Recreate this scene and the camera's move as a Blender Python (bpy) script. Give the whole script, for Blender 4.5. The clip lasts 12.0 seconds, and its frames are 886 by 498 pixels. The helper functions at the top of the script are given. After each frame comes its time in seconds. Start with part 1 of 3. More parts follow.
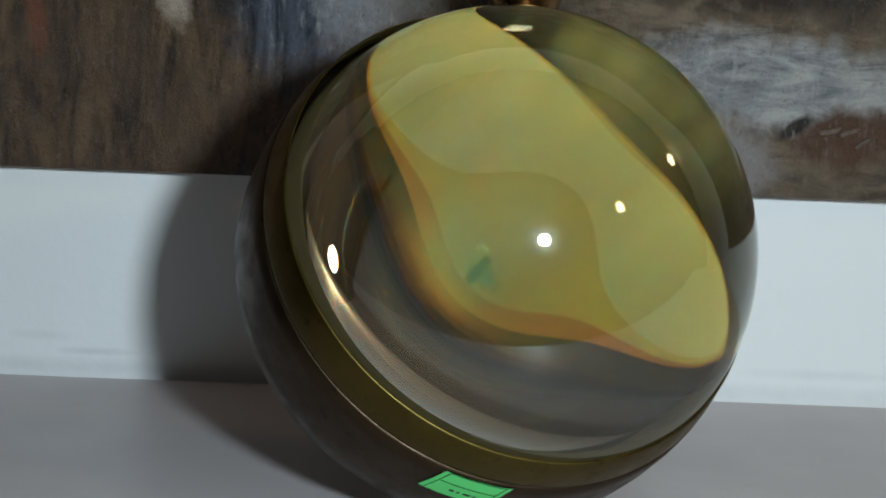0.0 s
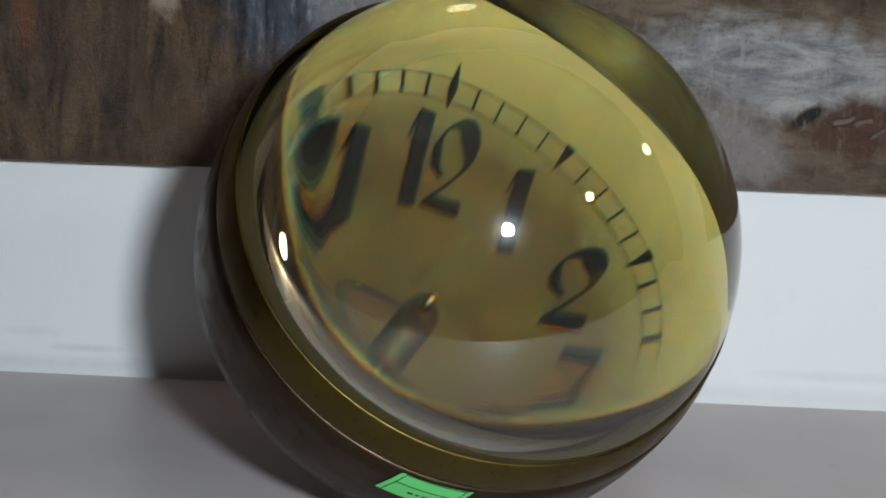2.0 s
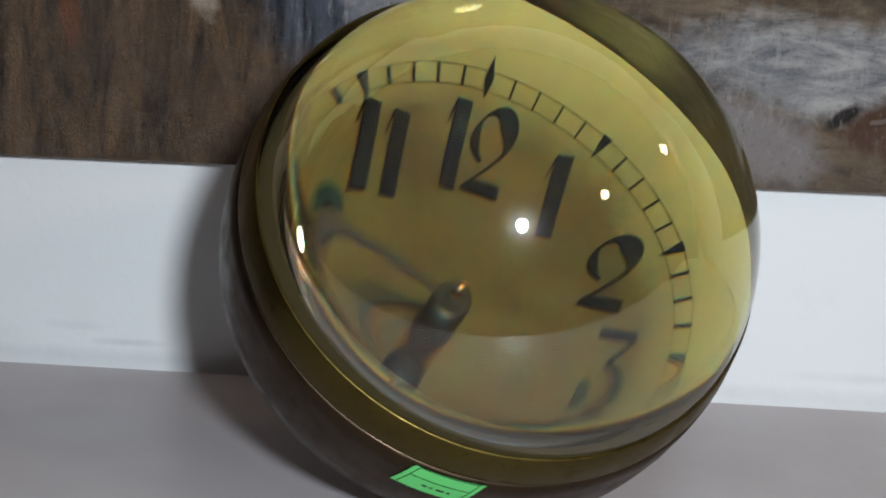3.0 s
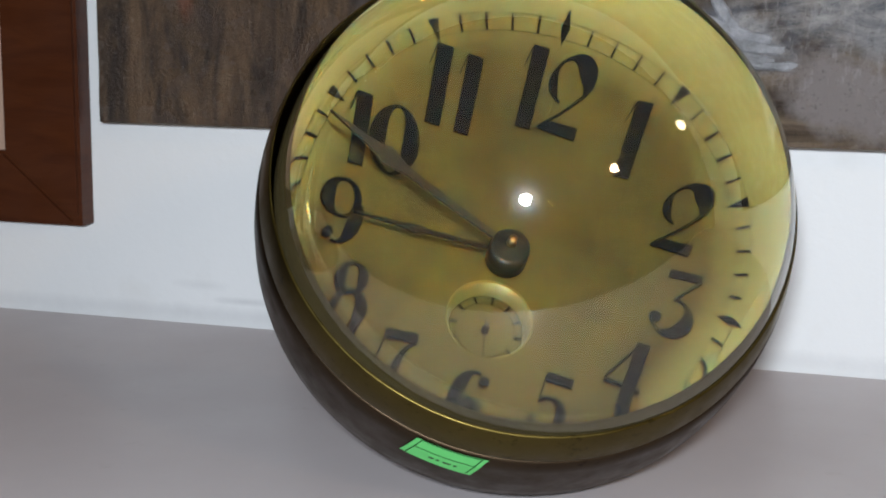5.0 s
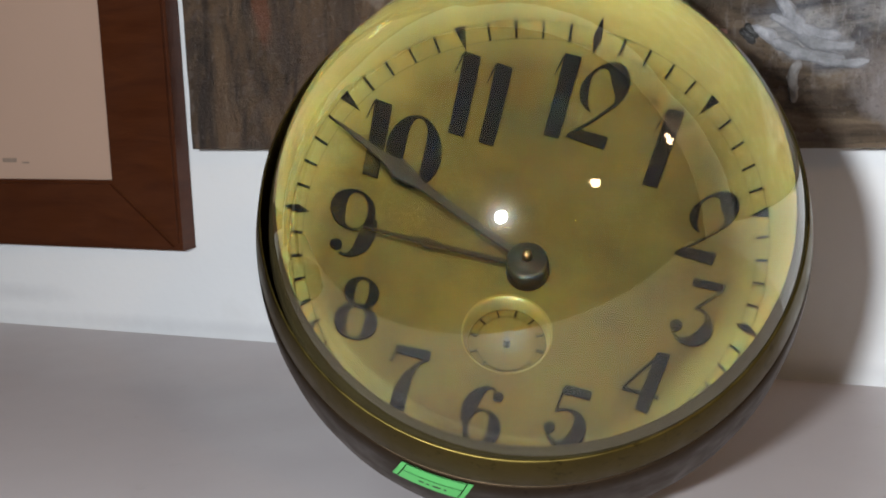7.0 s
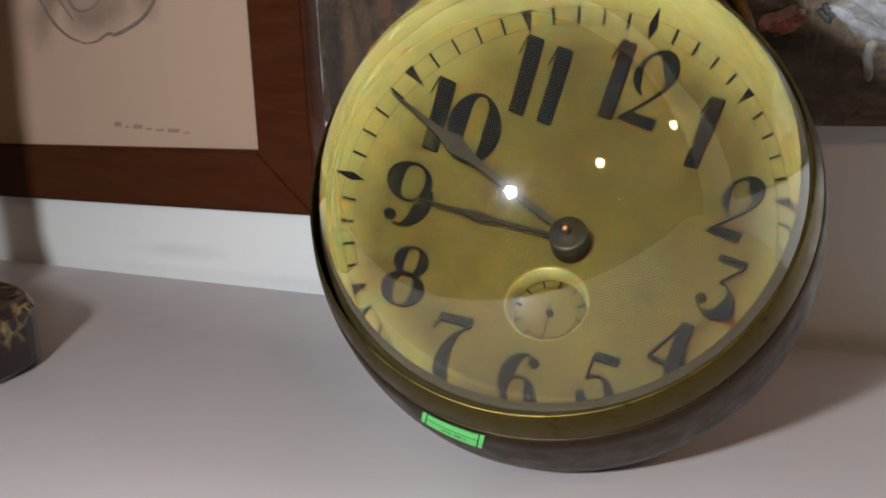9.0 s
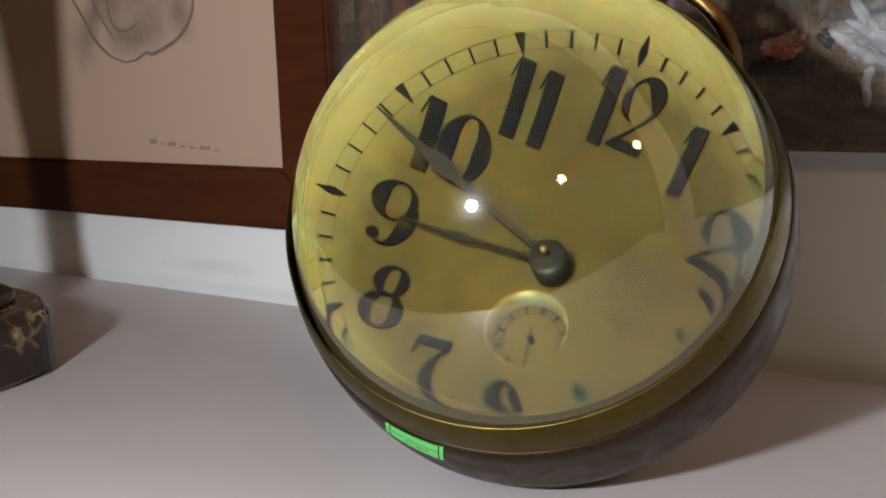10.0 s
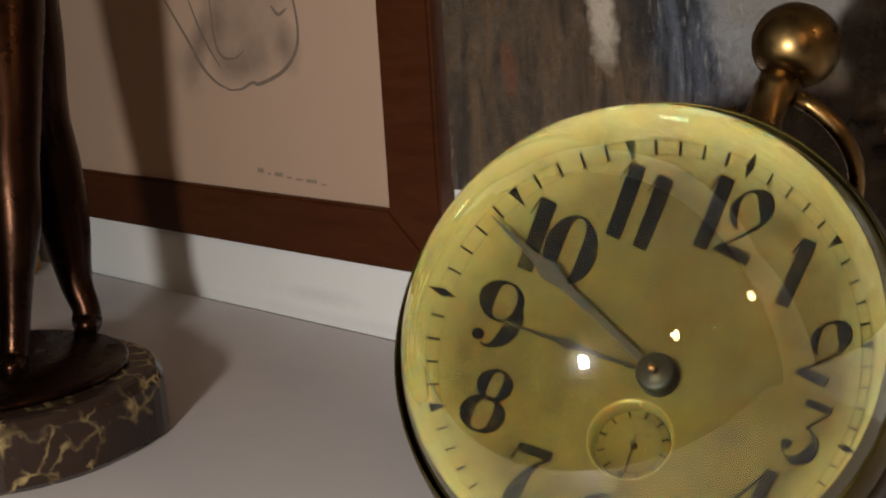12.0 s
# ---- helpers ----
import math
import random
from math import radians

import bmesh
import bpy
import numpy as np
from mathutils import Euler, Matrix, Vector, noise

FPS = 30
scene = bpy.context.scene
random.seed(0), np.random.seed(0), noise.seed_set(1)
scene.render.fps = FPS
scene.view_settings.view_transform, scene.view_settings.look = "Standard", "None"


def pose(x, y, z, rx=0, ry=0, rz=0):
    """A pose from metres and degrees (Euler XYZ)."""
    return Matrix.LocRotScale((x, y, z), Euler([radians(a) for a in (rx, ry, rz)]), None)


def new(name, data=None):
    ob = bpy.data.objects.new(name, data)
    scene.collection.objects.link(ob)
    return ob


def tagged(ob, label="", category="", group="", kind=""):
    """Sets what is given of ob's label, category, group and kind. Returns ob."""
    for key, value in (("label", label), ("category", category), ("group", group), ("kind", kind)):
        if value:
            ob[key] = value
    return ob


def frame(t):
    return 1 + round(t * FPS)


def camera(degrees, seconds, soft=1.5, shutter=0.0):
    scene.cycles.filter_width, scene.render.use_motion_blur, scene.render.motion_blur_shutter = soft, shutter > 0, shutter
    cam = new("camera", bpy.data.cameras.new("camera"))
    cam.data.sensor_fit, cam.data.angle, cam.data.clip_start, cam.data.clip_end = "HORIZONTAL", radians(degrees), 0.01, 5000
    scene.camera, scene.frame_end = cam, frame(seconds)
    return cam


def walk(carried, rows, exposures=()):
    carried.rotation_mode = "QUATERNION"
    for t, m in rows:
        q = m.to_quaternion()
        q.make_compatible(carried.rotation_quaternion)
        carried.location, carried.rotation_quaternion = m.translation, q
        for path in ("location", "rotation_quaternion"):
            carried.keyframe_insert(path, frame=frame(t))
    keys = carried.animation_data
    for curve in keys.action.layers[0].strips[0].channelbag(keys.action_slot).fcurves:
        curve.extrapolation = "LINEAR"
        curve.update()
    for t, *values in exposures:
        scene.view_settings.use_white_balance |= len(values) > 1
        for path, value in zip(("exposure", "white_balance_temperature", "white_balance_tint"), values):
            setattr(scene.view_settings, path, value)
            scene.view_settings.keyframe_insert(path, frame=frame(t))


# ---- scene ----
cam = camera(36.0, 12.0, soft=1.9, shutter=0.3)
walk(cam, [
    (0, pose(-0.0163, -0.2743, 0.0892, 82.65, -2.39, -0.57)),
    (0.5, pose(-0.0111, -0.2731, 0.0883, 82.79, -2.40, 0.10)),
    (1, pose(-0.0055, -0.2675, 0.0884, 82.84, -2.08, 0.86)),
    (1.5, pose(0.0000, -0.2665, 0.0877, 81.95, -2.05, 1.63)),
    (2, pose(0.0028, -0.2620, 0.0859, 82.72, -2.15, 2.21)),
    (2.5, pose(0.0045, -0.2656, 0.0845, 82.99, -2.33, 3.58)),
    (4.5, pose(0.0515, -0.2564, 0.0903, 80.85, -0.96, 12.81)),
    (5, pose(0.0580, -0.2545, 0.0909, 80.27, -0.68, 16.46)),
    (5.5, pose(0.0664, -0.2482, 0.0919, 80.16, 0.21, 18.11)),
    (6, pose(0.0771, -0.2419, 0.0909, 80.56, -0.11, 19.52)),
    (6.5, pose(0.0867, -0.2371, 0.0912, 80.62, 1.28, 23.12)),
    (8.5, pose(0.1365, -0.2320, 0.0908, 80.60, 2.97, 33.13)),
    (9, pose(0.1455, -0.2324, 0.0940, 79.90, 3.15, 36.63)),
    (9.5, pose(0.1582, -0.2247, 0.0928, 81.63, 3.12, 39.54)),
    (10, pose(0.1660, -0.2209, 0.0900, 81.39, 2.37, 40.50)),
    (10.5, pose(0.1707, -0.2132, 0.0871, 84.01, 2.28, 40.71)),
    (11, pose(0.1756, -0.2106, 0.0868, 84.41, 0.89, 43.38)),
    (11.5, pose(0.1702, -0.2110, 0.1037, 81.06, 2.88, 44.89)),
    (12, pose(0.1588, -0.2112, 0.1335, 77.83, 3.36, 44.81)),
], [(0, -0.30, 5950, -2), (1, -0.26, 6080, 2), (2, -0.16, 6200, 5), (2.7, -0.10, 6230, 7), (4.5, 0.05, 6260, 9), (6.5, 0.15, 6450, 10), (9.5, 0.28, 6700, 10), (11, 0.20, 7050, 10), (12, -0.08, 7700, 10)])

# ---- light ----
world = bpy.data.worlds.new("room_air")
scene.world = world
world.use_nodes = True
world.node_tree.nodes["Background"].inputs[0].default_value = (0.9, 0.95, 1.0, 1)
world.node_tree.nodes["Background"].inputs[1].default_value = 0.02


def lamp(name, place, watts, colour, radius):
    data = bpy.data.lights.new(name, "POINT")
    data.energy, data.color, data.shadow_soft_size = watts, colour, radius
    ob = new(name, data)
    ob.location = place
    return ob


lamp("camera_torch", (0.060, -0.314, 0.124), 5.9, (0.90, 0.96, 1.0), 0.013)
lamp("warm_bulb", (1.04, -0.91, 0.66), 7.0, (1.0, 0.66, 0.36), 0.05)
lamp("warm_bulb", (1.27, -0.01, 0.85), 4.5, (1.0, 0.66, 0.36), 0.05)
# added fill: an unseen panel nearly as wide as the ceiling lifts the shadows
ceiling_lamp = bpy.data.lights.new("ceiling_lamp", "AREA")
ceiling_lamp.shape, ceiling_lamp.size, ceiling_lamp.size_y = "RECTANGLE", 3.4, 2.3
ceiling_lamp.energy, ceiling_lamp.color = 0.8, (0.95, 0.96, 1.0)
new("ceiling_lamp", ceiling_lamp).matrix_basis = pose(0.1, -1.16, 1.48)

# ---- materials ----


class Mat:
    """A node material with short calls to add and join nodes."""

    def __init__(self, name):
        self.m = bpy.data.materials.new(name)
        self.m.use_nodes = True
        self.t = self.m.node_tree
        self.b = self.t.nodes["Principled BSDF"]
        self.out = self.t.nodes["Material Output"]

    def add(self, kind, **ins):
        n = self.t.nodes.new(kind)
        for k, v in ins.items():
            self.set(n, k.replace("_", " "), v)
        return n

    def set(self, n, k, v):
        s = n.inputs[int(k)] if k.strip().isdigit() else n.inputs[k]
        if isinstance(v, bpy.types.NodeSocket):
            self.t.links.new(v, s)
        else:
            s.default_value = (*v, 1) if isinstance(v, tuple) and len(v) == 3 and s.type == "RGBA" else v

    def link(self, a, b):
        self.t.links.new(a, b)

    def pos(self, scale=(1, 1, 1), turn=(0, 0, 0)):
        c = self.add("ShaderNodeTexCoord")
        n = self.add("ShaderNodeMapping")
        n.inputs["Scale"].default_value, n.inputs["Rotation"].default_value = scale, turn
        self.link(c.outputs["Object"], n.inputs["Vector"])
        return n.outputs[0]

    def noise(self, scale, detail=4, rough=0.55, vec=None, warp=0.0):
        n = self.add("ShaderNodeTexNoise", Scale=scale, Detail=detail, Roughness=rough, Distortion=warp)
        self.link(vec or self.pos(), n.inputs["Vector"])
        return n.outputs["Fac"]

    def ramp(self, fac, *stops):
        n = self.add("ShaderNodeValToRGB")
        e = n.color_ramp.elements
        while len(e) < len(stops):
            e.new(0.5)
        for q, (p, c) in zip(e, stops):
            q.position, q.color = p, (c, c, c, 1) if isinstance(c, (int, float)) else (*c, 1)
        self.link(fac, n.inputs[0])
        return n.outputs[0]

    def mix(self, fac, a, b, mode="MIX"):
        n = self.add("ShaderNodeMix")
        n.data_type, n.blend_type = "RGBA", mode
        for s, v in ((n.inputs[0], fac), (n.inputs[6], a), (n.inputs[7], b)):
            if isinstance(v, bpy.types.NodeSocket):
                self.link(v, s)
            else:
                s.default_value = (*v, 1) if isinstance(v, tuple) else v
        return n.outputs[2]

    def math(self, op, a, b=0.0, clamp=False):
        n = self.add("ShaderNodeMath")
        n.operation, n.use_clamp = op, clamp
        for s, v in ((n.inputs[0], a), (n.inputs[1], b)):
            if isinstance(v, bpy.types.NodeSocket):
                self.link(v, s)
            else:
                s.default_value = v
        return n.outputs[0]

    def bump(self, height, strength, distance):
        n = self.add("ShaderNodeBump", Strength=strength, Distance=distance)
        self.link(height, n.inputs["Height"])
        self.link(n.outputs[0], self.b.inputs["Normal"])

    def base(self, colour=None, rough=None, metal=None, spec=None):
        for k, v in (("Base Color", colour), ("Roughness", rough), ("Metallic", metal), ("Specular IOR Level", spec)):
            if v is not None:
                self.set(self.b, k, v)
        return self

    def patch(self, x, z, rx, rz, soft=0.35, wobble=0.5, scale=60.0, turn=0.0):
        """A ragged spot on an upright sheet: 1 inside, 0 outside."""
        v = self.add("ShaderNodeVectorMath")
        v.operation = "SUBTRACT"
        c = self.add("ShaderNodeTexCoord")
        self.link(c.outputs["Object"], v.inputs[0])
        v.inputs[1].default_value = (x, 0, z)
        r = self.add("ShaderNodeMapping")
        r.inputs["Rotation"].default_value = (0, radians(turn), 0)
        self.link(v.outputs[0], r.inputs["Vector"])
        s = self.add("ShaderNodeMapping")
        s.inputs["Scale"].default_value = (1 / rx, 0, 1 / rz)
        self.link(r.outputs[0], s.inputs["Vector"])
        ln = self.add("ShaderNodeVectorMath")
        ln.operation = "LENGTH"
        self.link(s.outputs[0], ln.inputs[0])
        n = self.math("MULTIPLY_ADD", self.noise(scale, 5, 0.65), 2 * wobble)
        self.t.nodes[-1].inputs[2].default_value = -wobble
        d = self.math("ADD", ln.outputs["Value"], n)
        return self.ramp(d, (max(0, 1 - soft), 1.0), (min(1.0, 1.0), 0.0)) if soft > 0 else d


def plaster():
    k = Mat("white_plaster")
    n = k.mix(k.noise(9, 5), (0.74, 0.75, 0.77), (0.82, 0.82, 0.83))
    n = k.mix(k.ramp(k.noise(30, 6), (0.62, 0.0), (0.8, 0.35)), n, (0.62, 0.60, 0.58))
    # grey smudges low on the wall; the last is a strip along its foot
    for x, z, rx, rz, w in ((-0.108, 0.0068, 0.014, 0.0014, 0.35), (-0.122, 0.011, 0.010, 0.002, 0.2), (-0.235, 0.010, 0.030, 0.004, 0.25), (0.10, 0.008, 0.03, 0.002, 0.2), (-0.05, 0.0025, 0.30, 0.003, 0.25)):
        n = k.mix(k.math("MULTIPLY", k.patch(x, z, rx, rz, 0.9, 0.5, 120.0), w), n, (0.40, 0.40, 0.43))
    k.base(n, 0.6)
    k.bump(k.noise(260, 5), 0.25, 0.0006)
    return k.m


def shelf_paint():
    k = Mat("shelf_paint")
    n = k.mix(k.noise(7, 5), (0.49, 0.445, 0.455), (0.57, 0.52, 0.53))
    n = k.mix(k.ramp(k.noise(140, 4), (0.66, 0.0), (0.8, 0.4)), n, (0.38, 0.34, 0.32))
    k.base(n, k.ramp(k.noise(40, 5), (0.3, 0.33), (0.7, 0.48)))
    k.bump(k.noise(180, 4), 0.12, 0.0004)
    return k.m


def wood(name, dark, light):
    k = Mat(name)
    g = k.noise(30, 6, 0.6, k.pos((1, 1, 6)), 1.5)
    k.base(k.mix(g, dark, light), k.ramp(k.noise(60, 4), (0.3, 0.34), (0.7, 0.52)), 0.0, 0.3)
    k.bump(k.noise(300, 5, 0.6, k.pos((1, 1, 6))), 0.2, 0.0004)
    return k.m


def brass(name, dark, light, rough=0.38):
    k = Mat(name)
    c = k.mix(k.noise(70, 6, 0.65), dark, light)
    c = k.mix(k.ramp(k.noise(420, 5, 0.7), (0.58, 0.0), (0.72, 0.8)), c, tuple(0.35 * v for v in dark))
    k.base(c, k.ramp(k.noise(160, 5), (0.3, rough - 0.1), (0.7, rough + 0.14)), 1.0)
    k.bump(k.noise(900, 4), 0.15, 0.0001)
    return k.m


def glass_front():
    k = Mat("thick_glass")
    n = k.add("ShaderNodeBsdfGlass", Color=(0.95, 0.95, 0.92), Roughness=0.0, IOR=1.654)
    halo_gloss = k.add("ShaderNodeBsdfAnisotropic", Color=(0.0025, 0.0025, 0.0025), Roughness=0.2)  # faint rough gloss added for soft halos round the highlights
    a = k.add("ShaderNodeAddShader")
    k.link(n.outputs[0], a.inputs[0])
    k.link(halo_gloss.outputs[0], a.inputs[1])
    k.link(a.outputs[0], k.out.inputs["Surface"])
    return k.m


def glass_back():
    """The back face of the flint glass, where the colours part."""
    k = Mat("glass_back")
    last = None
    for colour, ior in (((0.70, 0.26, 0.05), 1.6490), ((0.23, 0.48, 0.24), 1.6535), ((0.03, 0.22, 0.66), 1.6590)):
        n = k.add("ShaderNodeBsdfGlass", Color=colour, Roughness=0.0, IOR=ior)
        if last:
            a = k.add("ShaderNodeAddShader")
            k.link(last, a.inputs[0])
            k.link(n.outputs[0], a.inputs[1])
            last = a.outputs[0]
        else:
            last = n.outputs[0]
    k.link(last, k.out.inputs["Surface"])
    return k.m


def plain(name, colour, rough=0.5, metal=0.0, spot=None, scale=80, spec=0.5):
    k = Mat(name)
    c = k.mix(k.noise(scale, 5), colour, spot or tuple(0.8 * v for v in colour))
    k.base(c, rough, metal, spec)
    return k.m


def dial_metal():
    k = Mat("dial_brass")
    c = k.mix(k.ramp(k.noise(45, 6, 0.6), (0.35, 0.0), (0.65, 1.0)), (0.041, 0.027, 0.0046), (0.078, 0.056, 0.0090))
    c = k.mix(k.ramp(k.noise(110, 8, 0.75), (0.47, 0.0), (0.68, 0.8)), c, (0.026, 0.018, 0.005))
    c = k.mix(k.ramp(k.noise(1400, 3), (0.68, 0.0), (0.74, 0.8)), c, (0.020, 0.016, 0.008))
    c = k.mix(k.ramp(k.noise(500, 2, 0.5, k.pos((7, 0.5, 1), (0, 0, 0.9))), (0.66, 0.0), (0.74, 0.4)), c, (0.12, 0.10, 0.033))
    # paler margin: light the glass gathers at the dial's edge, put into colour
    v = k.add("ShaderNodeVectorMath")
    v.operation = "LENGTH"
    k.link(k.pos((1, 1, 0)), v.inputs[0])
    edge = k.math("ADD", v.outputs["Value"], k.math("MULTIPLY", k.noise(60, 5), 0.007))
    edge_glow = k.ramp(k.math("MULTIPLY", edge, 20.0), (0.50, 0.0), (0.68, 1.0))
    c = k.mix(edge_glow, c, (0.26, 0.225, 0.066))
    k.base(c, k.ramp(k.noise(180, 4), (0.3, 0.38), (0.7, 0.58)), 0.3, 0.3)
    k.bump(k.noise(1600, 4), 0.12, 0.00006)
    return k.m


def ink():
    """Black enamel, rubbed thin in places."""
    k = Mat("black_enamel")
    c = k.mix(k.ramp(k.noise(260, 6, 0.7), (0.56, 0.0), (0.72, 0.75)), (0.0025, 0.0025, 0.0025), (0.045, 0.036, 0.011))
    k.base(c, 0.85, 0.0, 0.03)
    return k.m


def canvas_paint():
    k = Mat("oil_paint")
    streak = k.noise(55, 8, 0.7, k.pos((2.6, 1, 0.55)), 0.8)
    sweep = k.noise(60, 8, 0.7, k.pos((0.6, 1, 2.2), (0, radians(-12), 0)), 1.2)
    c = k.mix(k.ramp(streak, (0.38, 0.0), (0.62, 1.0)), (0.020, 0.011, 0.006), (0.125, 0.074, 0.038))
    c = k.mix(k.ramp(k.noise(16, 5), (0.45, 0.0), (0.65, 0.6)), c, (0.075, 0.046, 0.032))
    side = k.patch(0.115, 0.10, 0.135, 0.30, 0.25, 0.12, 40.0)
    c2 = k.mix(k.ramp(sweep, (0.36, 0.0), (0.64, 1.0)), (0.040, 0.026, 0.017), (0.185, 0.135, 0.090))
    c = k.mix(side, c, c2)
    flow = k.mix(k.ramp(sweep, (0.36, 0.0), (0.62, 1.0)), (0.12, 0.125, 0.145), (0.42, 0.40, 0.39))
    # dark paint; its paler streaks hold torch glints put into the colour
    upright = k.mix(k.ramp(streak, (0.40, 0.0), (0.66, 1.0)), (0.008, 0.010, 0.018), (0.11, 0.125, 0.17))
    for x, z, rx, rz, col, turn in (
            (-0.056, 0.112, 0.022, 0.032, upright, 12),
            # this grey is lightened to stand in for torch glints
            (-0.040, 0.118, 0.014, 0.030, (0.24, 0.24, 0.26), 12),
            (0.080, 0.090, 0.050, 0.015, flow, -6),
            (0.060, 0.072, 0.024, 0.012, (0.24, 0.21, 0.205), -20),
            (0.099, 0.0755, 0.021, 0.010, (0.075, 0.036, 0.020), 5),
            (0.084, 0.0785, 0.007, 0.0022, (0.012, 0.009, 0.008), 35),
            (0.072, 0.122, 0.075, 0.016, (0.028, 0.018, 0.012), -4),
            (-0.122, 0.099, 0.0035, 0.011, (0.13, 0.048, 0.022), 6),
            (-0.086, 0.116, 0.006, 0.018, (0.48, 0.40, 0.33), 8),
            (-0.073, 0.118, 0.007, 0.022, (0.014, 0.009, 0.008), 4),
            (-0.022, 0.115, 0.030, 0.012, (0.23, 0.21, 0.205), -5),
            (0.032, 0.0865, 0.016, 0.008, flow, -28),
            (0.006, 0.0805, 0.016, 0.0035, (0.045, 0.030, 0.024), 3),
            (0.002, 0.104, 0.030, 0.010, (0.055, 0.043, 0.030), -12)):
        c = k.mix(k.patch(x, z, rx, rz, 0.45, 0.6, 110.0, turn), c, col)
    c = k.mix(k.ramp(k.noise(900, 3, 0.6), (0.60, 0.0), (0.72, 0.4)), c, (0.02, 0.015, 0.012))
    # pale specks: brushwork, with glints put into the colour
    brush_glints = k.ramp(k.noise(230, 7, 0.72, k.pos((2.4, 1, 0.6))), (0.54, 0.0), (0.68, 1.0))
    c = k.mix(k.math("MULTIPLY", brush_glints, 0.25), c, (0.22, 0.16, 0.12))
    # two areas get whiter specks, also glints as colour
    bright = k.math("MAXIMUM", k.patch(-0.045, 0.115, 0.030, 0.034, 0.5, 0.4), k.patch(0.062, 0.088, 0.060, 0.020, 0.5, 0.4))
    c = k.mix(k.math("MULTIPLY", k.math("MULTIPLY", brush_glints, bright), 0.25), c, (0.62, 0.63, 0.68))
    fine = k.noise(520, 6, 0.75, k.pos((1.6, 1, 0.8)))
    k.base(c, k.ramp(k.noise(140, 4), (0.3, 0.36), (0.7, 0.52)), 0.0, 0.3)
    k.set(k.b, "Coat Weight", 0.9)  # varnish
    k.set(k.b, "Coat Roughness", k.ramp(k.noise(90, 5), (0.3, 0.17), (0.7, 0.34)))
    weave = k.noise(1500, 3, 0.6, k.pos((1.4, 1, 0.9)))
    relief = k.math("ADD", k.math("MULTIPLY", weave, 0.35), k.math("ADD", fine, k.math("MULTIPLY", k.math("ADD", streak, sweep), 0.6)))
    k.bump(relief, 1.0, 0.0010)
    k.link(k.b.inputs["Normal"].links[0].from_socket, k.b.inputs["Coat Normal"])
    return k.m


def paint(colour):
    k = Mat("paint_stroke")
    fine = k.noise(700, 5, 0.7, k.pos((1.0, 1, 1.0)))
    c = k.mix(k.ramp(k.noise(220, 6, 0.7), (0.35, 0.0), (0.65, 1.0)), colour, tuple(0.45 * v + 0.02 for v in colour))
    k.base(c, k.ramp(k.noise(200, 4), (0.3, 0.25), (0.7, 0.42)))
    k.bump(fine, 0.7, 0.0006)
    return k.m


def paper():
    k = Mat("drawing_paper")
    c = k.mix(k.noise(12, 5), (0.43, 0.285, 0.212), (0.49, 0.33, 0.25))
    for x, z, rx, rz, w, turn in ((-0.287, 0.108, 0.008, 0.024, 0.62, -32), (-0.271, 0.097, 0.014, 0.009, 0.55, -10),
                                  (-0.254, 0.099, 0.016, 0.010, 0.50, 15), (-0.236, 0.105, 0.010, 0.013, 0.58, 30),
                                  (-0.262, 0.113, 0.026, 0.020, 0.40, 0), (-0.298, 0.096, 0.014, 0.012, 0.30, -30),
                                  (-0.276, 0.112, 0.007, 0.016, 0.55, -15), (-0.240, 0.128, 0.018, 0.016, 0.25, 0)):
        p = k.patch(x, z, rx, rz, 0.98, 0.35, 90.0, turn)
        c = k.mix(k.math("MULTIPLY", p, w), c, (0.060, 0.047, 0.043))
    k.base(c, 0.8)
    k.bump(k.noise(700, 4), 0.2, 0.0002)
    return k.m


def bronze():
    k = Mat("dark_bronze")
    c = k.mix(k.noise(45, 5), (0.011, 0.0042, 0.0023), (0.034, 0.0125, 0.006))
    k.base(c, k.ramp(k.noise(90, 5), (0.3, 0.22), (0.7, 0.36)), 0.92)
    k.bump(k.noise(160, 5), 0.3, 0.0006)
    return k.m


def marble():
    k = Mat("veined_marble")
    v = k.add("ShaderNodeTexVoronoi", Scale=95.0)
    v.feature = "DISTANCE_TO_EDGE"
    w = k.add("ShaderNodeVectorMath")
    w.operation = "ADD"
    n = k.add("ShaderNodeTexNoise", Scale=55.0, Detail=5.0)
    k.link(k.pos(), n.inputs["Vector"])
    sc = k.add("ShaderNodeVectorMath")
    sc.operation = "SCALE"
    sc.inputs["Scale"].default_value = 0.022
    k.link(n.outputs["Color"], sc.inputs[0])
    k.link(k.pos(), w.inputs[0])
    k.link(sc.outputs[0], w.inputs[1])
    k.link(w.outputs[0], v.inputs["Vector"])
    gate = k.ramp(k.noise(45, 3), (0.45, 0.0), (0.57, 1.0))
    vein = k.math("MULTIPLY", k.ramp(v.outputs["Distance"], (0.0, 1.0), (0.075, 0.0)), gate)
    c = k.mix(k.noise(30, 5), (0.012, 0.008, 0.007), (0.035, 0.020, 0.015))
    c = k.mix(vein, c, (0.36, 0.26, 0.12))
    k.base(c, 0.25, 0.0, 0.22)
    return k.m


M_WALL, M_SHELF, M_GLASS, M_FLAT, M_DIAL, M_CANVAS, M_PAPER = plaster(), shelf_paint(), glass_front(), glass_back(), dial_metal(), canvas_paint(), paper()
M_BEZEL = brass("bezel_brass", (0.062, 0.045, 0.012), (0.135, 0.100, 0.027))
M_CASE = brass("case_brass", (0.038, 0.026, 0.016), (0.078, 0.054, 0.033), 0.42)
M_CROWN = brass("crown_brass", (0.15, 0.085, 0.032), (0.27, 0.165, 0.068), 0.3)
M_INK = ink()
